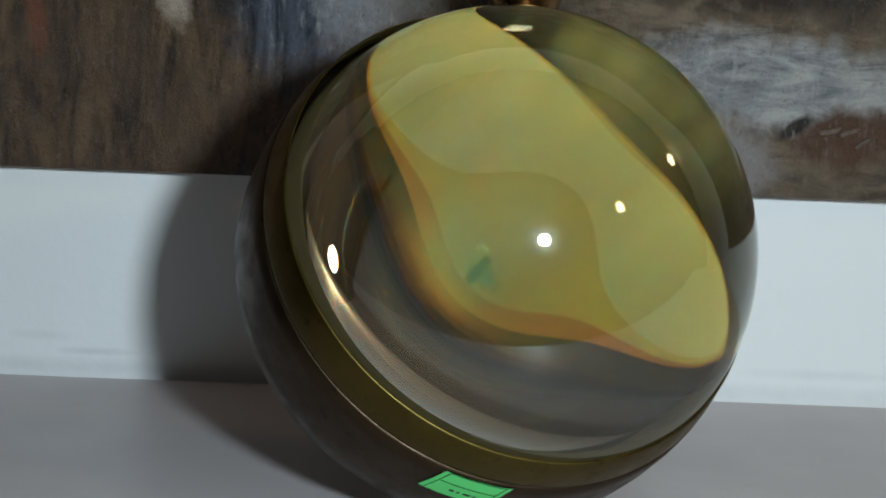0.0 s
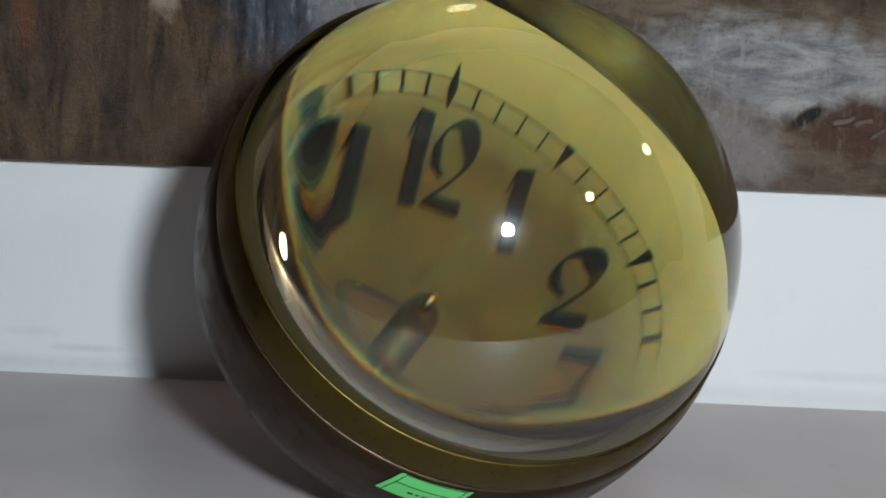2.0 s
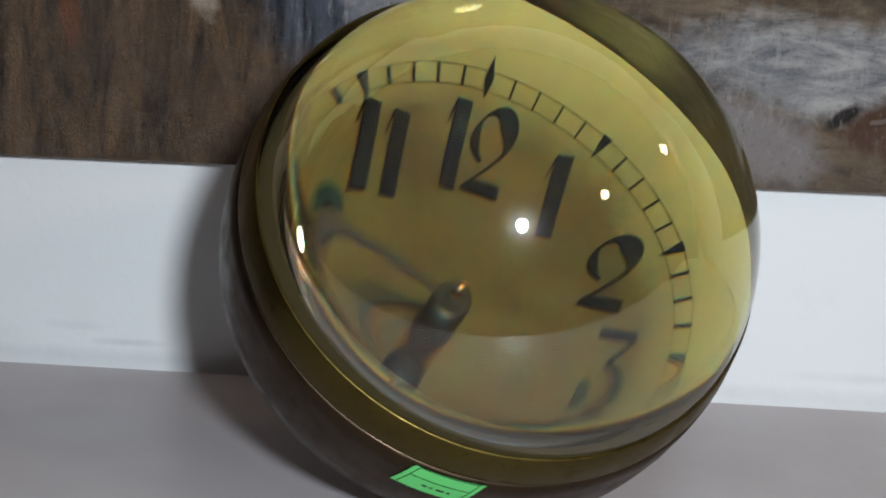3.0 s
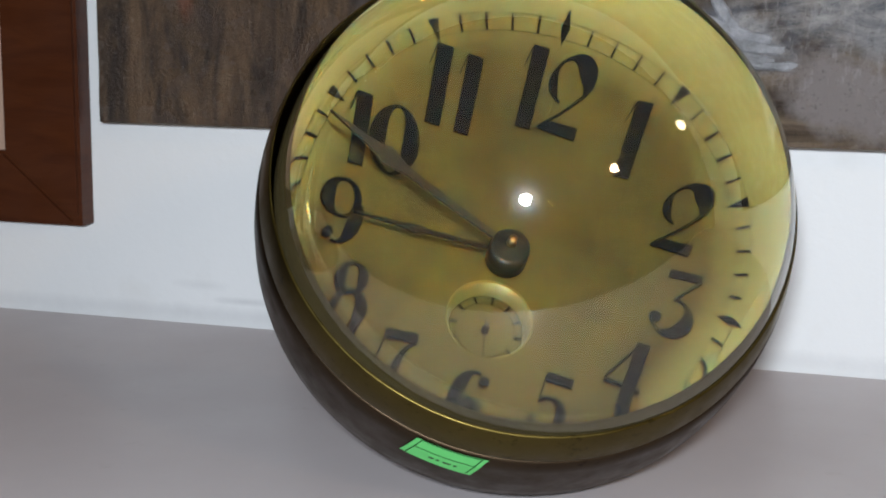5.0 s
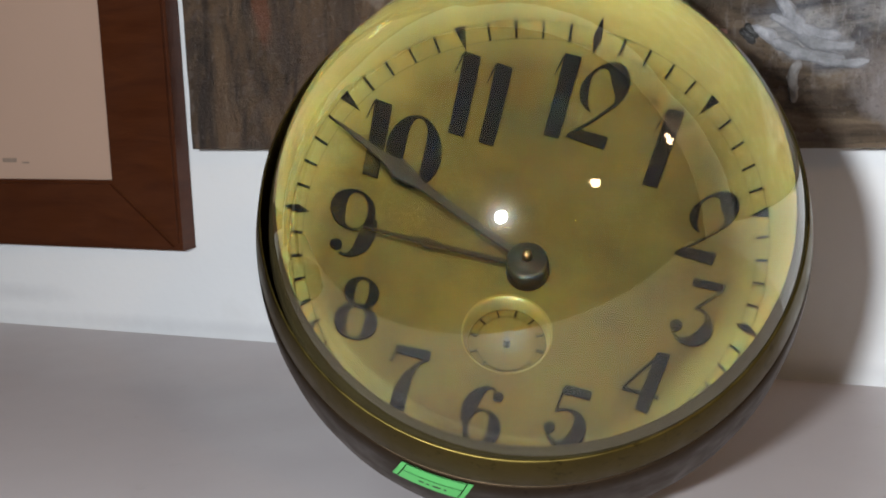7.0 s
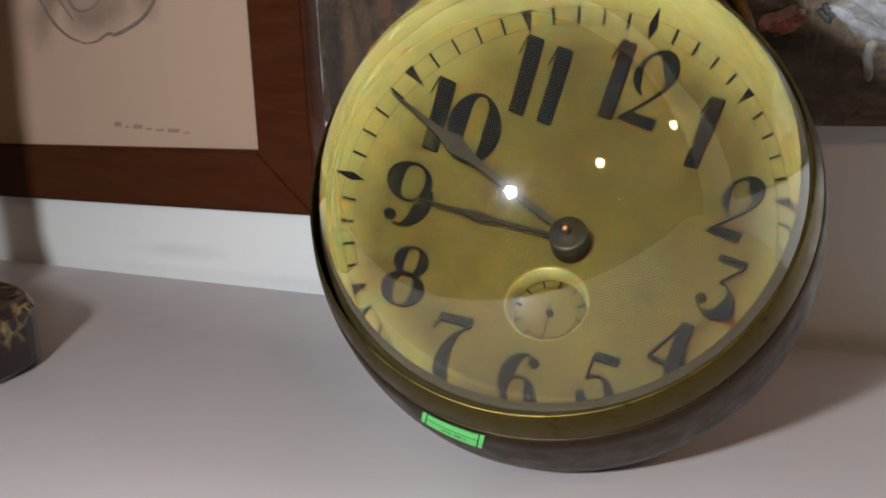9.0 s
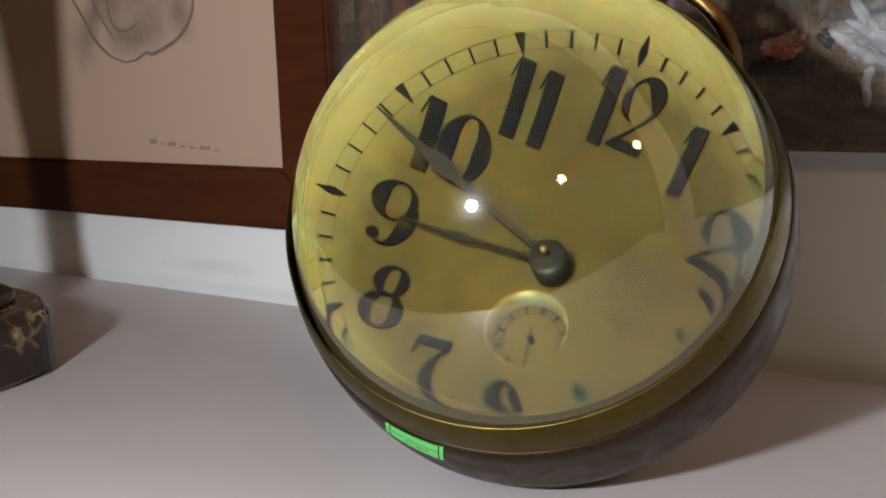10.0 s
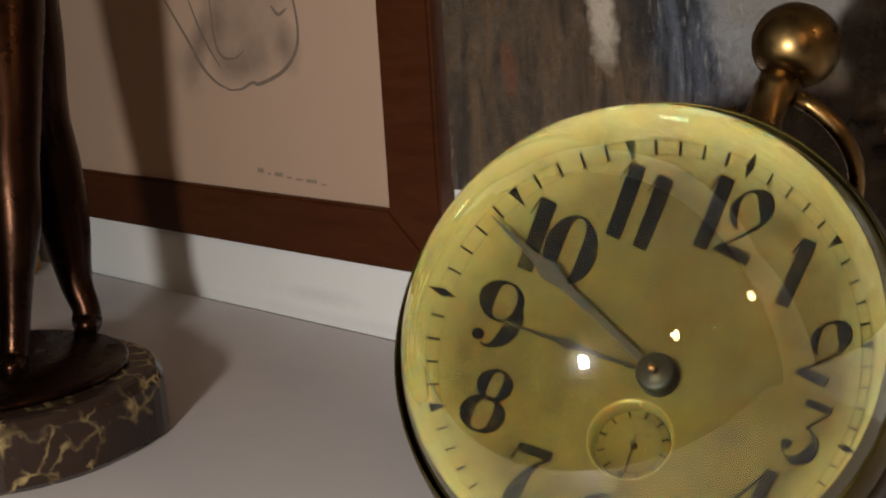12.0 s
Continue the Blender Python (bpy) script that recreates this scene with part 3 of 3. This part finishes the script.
def ball_clock():
    thing = new("ball_clock")
    thing.matrix_basis = Matrix.Translation(CENTRE) @ TURN
    # glass half-ball with a shallow hollow back
    edge = 0.0490
    prof = [(BACK_Z + BACK_C * (edge * i / 48) ** 2, edge * i / 48) for i in range(49)]
    a0 = math.asin((BACK_Z + BACK_C * edge ** 2 + 0.0002 - DOME_Z) / DOME_R)
    for i in range(80):
        an = a0 + (math.pi / 2 - a0) * i / 80
        prof.append((DOME_Z + DOME_R * math.sin(an), DOME_R * math.cos(an)))
    prof.append((DOME_Z + DOME_R, 0.0))
    bm = lathe(prof, 192, False, Matrix.Translation((GLASS_X, GLASS_Y, 0)))
    for f in bm.faces:
        c = f.calc_center_median()
        # back outside the dial and edge under the bezel: dark coat added against reflections
        clear = math.hypot(c.x - GLASS_X, c.y - GLASS_Y) < 0.0327 and f.normal.z < 0
        f.material_index = 1 if clear else 2 if c.z < 0.0070 else 0
    dome = part("glass_dome", bm, [M_GLASS, M_FLAT, M_BLOCK], thing, "thick clear half-ball of glass with rainbow edges", True)
    dome.visible_shadow = False
    # brass body with the bezel in front
    part("bezel", lathe(CASE[0:5] + [(0.0040, 0.0505), (0.0040, 0.0503), (0.0080, 0.0499)], 128, True), M_BEZEL, thing, "worn olive brass bezel", True)
    part("case", lathe([(0.0044, 0.0503)] + CASE[5:], 128), M_CASE, thing, "dark patinated brass bowl", True)
    part("inner_ring", lathe([(DIAL - 0.0004, 0.0290), (DIAL + 0.0001, 0.0293), (DIAL + 0.0018, 0.0304), (DIAL + 0.0018, 0.0468), (-0.0045, 0.0468), (-0.0045, 0.0290)], 128, True), M_RING, thing, "steep dark brass ring round the dial", True)
    sx, sy = -0.002 * R, -0.180 * R
    bm = bmesh.new()
    turns = [2 * math.pi * i / 128 for i in range(128)]
    loops = [[bm.verts.new((cx + r * math.cos(q), cy + r * math.sin(q), h)) for q in turns] for cx, cy, r, h in ((sx, sy, 0.0057, DIAL), (0, 0, 0.0330, DIAL), (0, 0, 0.0330, DIAL - 0.0008))]
    for lo, hi in zip(loops, loops[1:]):
        for i in range(128):
            bm.faces.new((lo[i], hi[i], hi[(i + 1) % 128], lo[(i + 1) % 128]))
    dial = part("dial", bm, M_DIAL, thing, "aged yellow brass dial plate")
    z = DIAL + 0.00012
    for k in range(1, 13):
        an = radians(30 * k)
        cx, cy, h = 0.431 * R * math.sin(an), 0.431 * R * math.cos(an), 0.174 * R
        text = str(k)
        step = {"12": 0.46, "11": 0.41, "10": 0.48}.get(text, 0)
        bms = []
        for i, ch in enumerate(text):
            off = (i - (len(text) - 1) / 2) * step
            for pts, w in digit(ch):
                bms.append(ribbon([(cx + h * (x + off), cy + h * y) for x, y in pts], [h * q for q in w] if isinstance(w, list) else h * w, 0.00008, z))
        part("numeral", join(*bms), M_INK, dial, "black numeral " + text)
    for r in (0.542, 0.572):
        part("minute_ring", ribbon([(R * r * math.cos(2 * math.pi * i / 120), R * r * math.sin(2 * math.pi * i / 120)) for i in range(120)], 0.000035, 0.00003, z, True), M_THIN, dial)
    for k in range(60):
        an = math.pi * k / 30
        d, s = Vector((math.sin(an), math.cos(an))), Vector((math.cos(an), -math.sin(an)))
        if k % 15 == 0:
            pts, w = [d * R * q for q in (0.530, 0.560, 0.594)], [0.00002, 0.0010, 0.00002]
        elif k % 5 == 0:
            pts, w = [d * R * q for q in (0.532, 0.574)], [0.00003, 0.0012]
        else:
            pts, w = [d * R * q for q in (0.542, 0.571)], 0.00026
        part("hour_mark" if k % 5 == 0 else "minute_mark", ribbon([(p.x, p.y) for p in pts], w, 0.00004, z + 0.00002), M_INK, dial)
    # seconds dial, sunk
    low = DIAL - 0.0011
    sunk = Matrix.Translation((sx, sy, 0))
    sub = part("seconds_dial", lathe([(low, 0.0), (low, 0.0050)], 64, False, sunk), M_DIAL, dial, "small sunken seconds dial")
    part("seconds_rim", lathe([(low - 0.0002, 0.0049), (low + 0.0001, 0.00495), (DIAL - 0.0001, 0.0054), (DIAL + 0.00005, 0.0057), (DIAL - 0.0003, 0.0060), (low - 0.0002, 0.0060)], 64, True, sunk), M_RIM, sub, "bright gilt bevelled rim", True)
    for r in (0.0038, 0.0047):
        part("seconds_ring", ribbon([(sx + r * math.cos(2 * math.pi * i / 60), sy + r * math.sin(2 * math.pi * i / 60)) for i in range(60)], 0.00006, 0.00005, low + 0.00012, True), M_THIN, sub)
    for k in range(12):
        an = math.pi * k / 6
        part("second_mark", ribbon([(sx + q * math.sin(an), sy + q * math.cos(an)) for q in (0.0037, 0.0047)], 0.00034 if k % 3 == 0 else 0.00024, 0.00006, low + 0.00014), M_INK, sub)
    part("second_hand", ribbon([(sx - 0.0003, sy + 0.0014), (sx + 0.0006, sy - 0.0044)], [0.00015, 0.00008], 0.0001, low + 0.0003), M_HUB, sub)
    part("second_hub", lathe([(low + 0.00002, 0.0), (low + 0.00002, 0.0005), (low + 0.0006, 0.00035), (low + 0.0006, 0.0)], 20, False, sunk), M_HUB, sub)

    def pointer(name, tip, bulge, wide, lift, mat, label):
        t = Vector(tip) * R
        u = t.normalized()
        n = t.length
        b = bulge * n
        stations = [(0.0012, wide * 0.36), (b * 0.5, wide * 0.38), (b * 0.84, wide * 0.42), (b * 0.92, wide * 0.75), (b, wide), (b * 1.05, wide * 0.62), (b * 1.14, wide * 0.36), (n * 0.9, wide * 0.22), (n, 0.00012)]
        part(name, ribbon([(u.x * s, u.y * s) for s, _ in stations], [w for _, w in stations], 0.00018, z + lift), mat, thing, label)

    pointer("hour_hand", (-0.404, -0.016), 0.63, 0.0014, 0.0007, M_HUB, "dark steel hour hand with a small spade")
    pointer("minute_hand", (-0.516, 0.206), 0.69, 0.0026, 0.0014, M_STEEL, "browned steel minute hand with a small spade")
    part("hub", lathe([(z, 0.0), (z, 0.0026), (z + 0.0014, 0.0026), (z + 0.0017, 0.0023), (z + 0.0016, 0.0018), (z + 0.0019, 0.0014), (z + 0.0020, 0.0)], 40), M_HUB, thing, "dark steel hub", True)
    part("hub_pin", lathe([(z + 0.0019, 0.0), (z + 0.0019, 0.0007), (z + 0.0026, 0.0005), (z + 0.0027, 0.0)], 16), M_CROWN, thing, "small brass pin", True)
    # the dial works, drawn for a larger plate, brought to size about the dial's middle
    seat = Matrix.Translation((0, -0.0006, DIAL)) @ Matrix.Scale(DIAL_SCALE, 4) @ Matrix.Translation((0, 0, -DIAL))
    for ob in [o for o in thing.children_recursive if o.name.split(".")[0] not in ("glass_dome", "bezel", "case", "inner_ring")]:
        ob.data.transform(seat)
    # pendant, crown and bow at twelve
    up = Matrix.Rotation(radians(-90), 4, "X")
    part("pendant", lathe([(0.0505, 0.0), (0.0505, 0.0056), (0.0535, 0.0050), (0.0560, 0.0042), (0.0610, 0.0040), (0.0625, 0.0045), (0.0660, 0.0045), (0.0660, 0.0)], 40, False, Matrix.Translation((0.001, 0, -0.003)) @ up), M_CROWN, thing, "", True)
    crown = [(0.0655, 0.0)] + [(0.0744 - 0.0086 * math.cos(radians(a)), 0.0094 * math.sin(radians(a)) ** 0.85) for a in range(36, 180, 9)] + [(0.0830, 0.0)]
    bm = lathe(crown, 176, False, Matrix.Translation((0.001, 0, -0.003)) @ up)
    for i, v in enumerate(bm.verts):
        d = Vector((v.co.x - 0.001, v.co.z + 0.003))
        if d.length > 0.0050 and i % 2:
            v.co.x, v.co.z = 0.001 + d.x * 0.985, -0.003 + d.y * 0.985
    part("crown", bm, M_CROWN, thing, "finely knurled brass winding crown", True)
    bow = [(0.001 + 0.0205 * math.sin(radians(a)), 0.0625 - 0.55 * (0.0190 - 0.0205 * math.cos(radians(a))), -0.004 - 0.72 * (0.0190 - 0.0205 * math.cos(radians(a)))) for a in range(14, 347, 9)]
    bow = [(x, y - (0.004 if x < -0.004 else 0.0), q - (0.006 if x < -0.004 else 0.0)) for x, y, q in bow]
    part("bow", tube(bow, 0.0019, 14), M_CROWN, thing, "brass bow ring folded back", True)
    return tagged(thing, "aged brass ball clock with thick glass dome, standing on the shelf", "clock")


clock = ball_clock()


def price_sticker():
    """A strip of green paper that hugs the bowl."""
    m = Matrix.Translation(CENTRE) @ TURN
    pol = [(radians(q), e) for q, e in ((-99.3, 0.0048), (-84.8, 0.0046), (-87.3, -0.0045), (-102.2, -0.0043))]

    def case_r(e):
        prof = CASE[3:]
        for (e0, r0), (e1, r1) in zip(prof, prof[1:]):
            if e1 <= e <= e0:
                return r0 + (r1 - r0) * (e - e0) / (e1 - e0)
        return 0.05

    def sheet(u0, u1, v0, v1, lift, nu, nv):
        bm = bmesh.new()
        grid = []
        for j in range(nv + 1):
            row = []
            for i in range(nu + 1):
                u, v = u0 + (u1 - u0) * i / nu, v0 + (v1 - v0) * j / nv
                q = [(1 - u) * ((1 - v) * pol[0][k] + v * pol[3][k]) + u * ((1 - v) * pol[1][k] + v * pol[2][k]) for k in (0, 1)]
                q[1] = min(q[1], 0.0041)
                r = case_r(q[1]) + lift
                row.append(bm.verts.new((r * math.cos(q[0]), r * math.sin(q[0]), q[1])))
            grid.append(row)
        for j in range(nv):
            for i in range(nu):
                bm.faces.new((grid[j][i], grid[j][i + 1], grid[j + 1][i + 1], grid[j + 1][i]))
        bmesh.ops.recalc_face_normals(bm, faces=bm.faces[:])
        if sum((f.normal.dot(f.calc_center_median()) for f in bm.faces)) < 0:
            bmesh.ops.reverse_faces(bm, faces=bm.faces[:])
        return bm

    ob = part("price_sticker", sheet(0, 1, 0, 1, 0.00025, 16, 8), M_STICKER, None, "", True)
    ob.matrix_basis = m
    for u0, u1, v0, v1 in ((0.07, 0.085, 0.04, 0.96), (0.915, 0.93, 0.04, 0.96), (0.07, 0.93, 0.07, 0.10), (0.07, 0.93, 0.45, 0.475)):
        part("printed_line", sheet(u0, u1, v0, v1, 0.00031, 12 if u1 - u0 > 0.1 else 1, 8 if v1 - v0 > 0.1 else 1), M_INK, ob)
    for u0, u1 in ((0.35, 0.42), (0.46, 0.50), (0.55, 0.66), (0.70, 0.74)):
        part("printed_bar", sheet(u0, u1, 0.68, 0.76, 0.00031, 2, 1), M_STEEL, ob, "faint unreadable print")
    return tagged(ob, "small bright green paper price sticker on the brass case", "sticker")


price_sticker()

# ---- the bronze statue ----


def statue():
    bms = []
    prof = [(0.0, 0.0), (0.0, 0.047), (0.002, 0.0495), (0.017, 0.0492), (0.0195, 0.047), (0.020, 0.0455), (0.020, 0.0)]
    base = lathe(prof, 72)
    for v in base.verts:
        k = 1 + 0.05 * noise.noise(Vector((v.co.x * 45, v.co.y * 45, 1.0)))
        v.co.x *= k
        v.co.y *= k
    base.transform(Matrix.Translation((-0.2120, -0.037, 0.0)))
    for f in base.faces:
        f.material_index = 1
    plate = lathe([(0.0198, 0.0), (0.0198, 0.0405), (0.0215, 0.0410), (0.0224, 0.0400), (0.0226, 0.0)], 72, False, Matrix.Translation((-0.2150, -0.0360, 0.0)))
    bms.append(plate)
    legs = (([(-0.2225, 0.0020, 0.0240), (-0.2277, 0.0052, 0.0245), (-0.2290, 0.0061, 0.0290), (-0.2324, 0.0056, 0.0375), (-0.2364, 0.0062, 0.0550), (-0.2394, 0.0060, 0.0730), (-0.2410, 0.0040, 0.0909), (-0.2400, 0.0020, 0.1087), (-0.2390, 0.0000, 0.1266), (-0.2370, -0.0020, 0.145)],
             [0.0028, 0.0048, 0.0046, 0.0054, 0.0080, 0.0092, 0.0098, 0.0118, 0.0132, 0.0140]),
            ([(-0.1990, -0.0370, 0.0240), (-0.2044, -0.0331, 0.0245), (-0.2059, -0.0311, 0.0310), (-0.2076, -0.0278, 0.0473), (-0.2094, -0.0246, 0.0635), (-0.2125, -0.0222, 0.0797), (-0.2160, -0.0185, 0.0959), (-0.2210, -0.0150, 0.1121), (-0.2260, -0.0110, 0.1282), (-0.2310, -0.0080, 0.145)],
             [0.0028, 0.0046, 0.0044, 0.0054, 0.0076, 0.0084, 0.0092, 0.0110, 0.0124, 0.0134]))
    for pts, rad in legs:
        bms.append(tube(smooth_line(pts, 5), [r.x for r in smooth_line([(r, 0, 0) for r in rad], 5)], 18))
    bms.append(tube(smooth_line([(-0.233, -0.005, 0.130), (-0.233, -0.005, 0.148), (-0.232, -0.006, 0.175), (-0.231, -0.007, 0.205), (-0.230, -0.008, 0.222)], 4),
                    [q.x for q in smooth_line([(0.014, 0, 0), (0.0175, 0, 0), (0.0135, 0, 0), (0.018, 0, 0), (0.008, 0, 0)], 4)], 18))
    bms.append(lathe([(-0.014, 0), (-0.011, 0.0075), (0, 0.0105), (0.011, 0.0075), (0.014, 0)], 20, False, Matrix.Translation((-0.23, -0.008, 0.238))))
    for b in bms:
        for f in b.faces:
            f.smooth = True
    body = join(*bms)
    bm = join(base, body)
    return tagged(part("statue", bm, [M_BRONZE, M_MARBLE]), "dark bronze standing statue on a black gold-veined marble base", "statue")


statue()


# ---- a second picture leaning at the far end ----


def leaning_picture():
    thing = new("leaning_picture")
    thing.matrix_basis = pose(-0.52, 0.082, 0.0, -3.0)
    part("panel", box(-0.11, 0.108, -0.002, 0.004, 0.012, 0.26, 0.001), plain("dark_red_paint", (0.05, 0.014, 0.014), 0.4, spot=(0.02, 0.012, 0.02), scale=40), thing, "dark red and black painted panel")
    part("gilt_foot", box(-0.112, 0.110, -0.005, 0.006, 0.0008, 0.012, 0.002), brass("old_gilt", (0.20, 0.09, 0.025), (0.42, 0.22, 0.07), 0.35), thing, "worn gilt bottom moulding")
    return tagged(thing, "dark red picture with gilt moulding leaning on the wall", "picture")


leaning_picture()
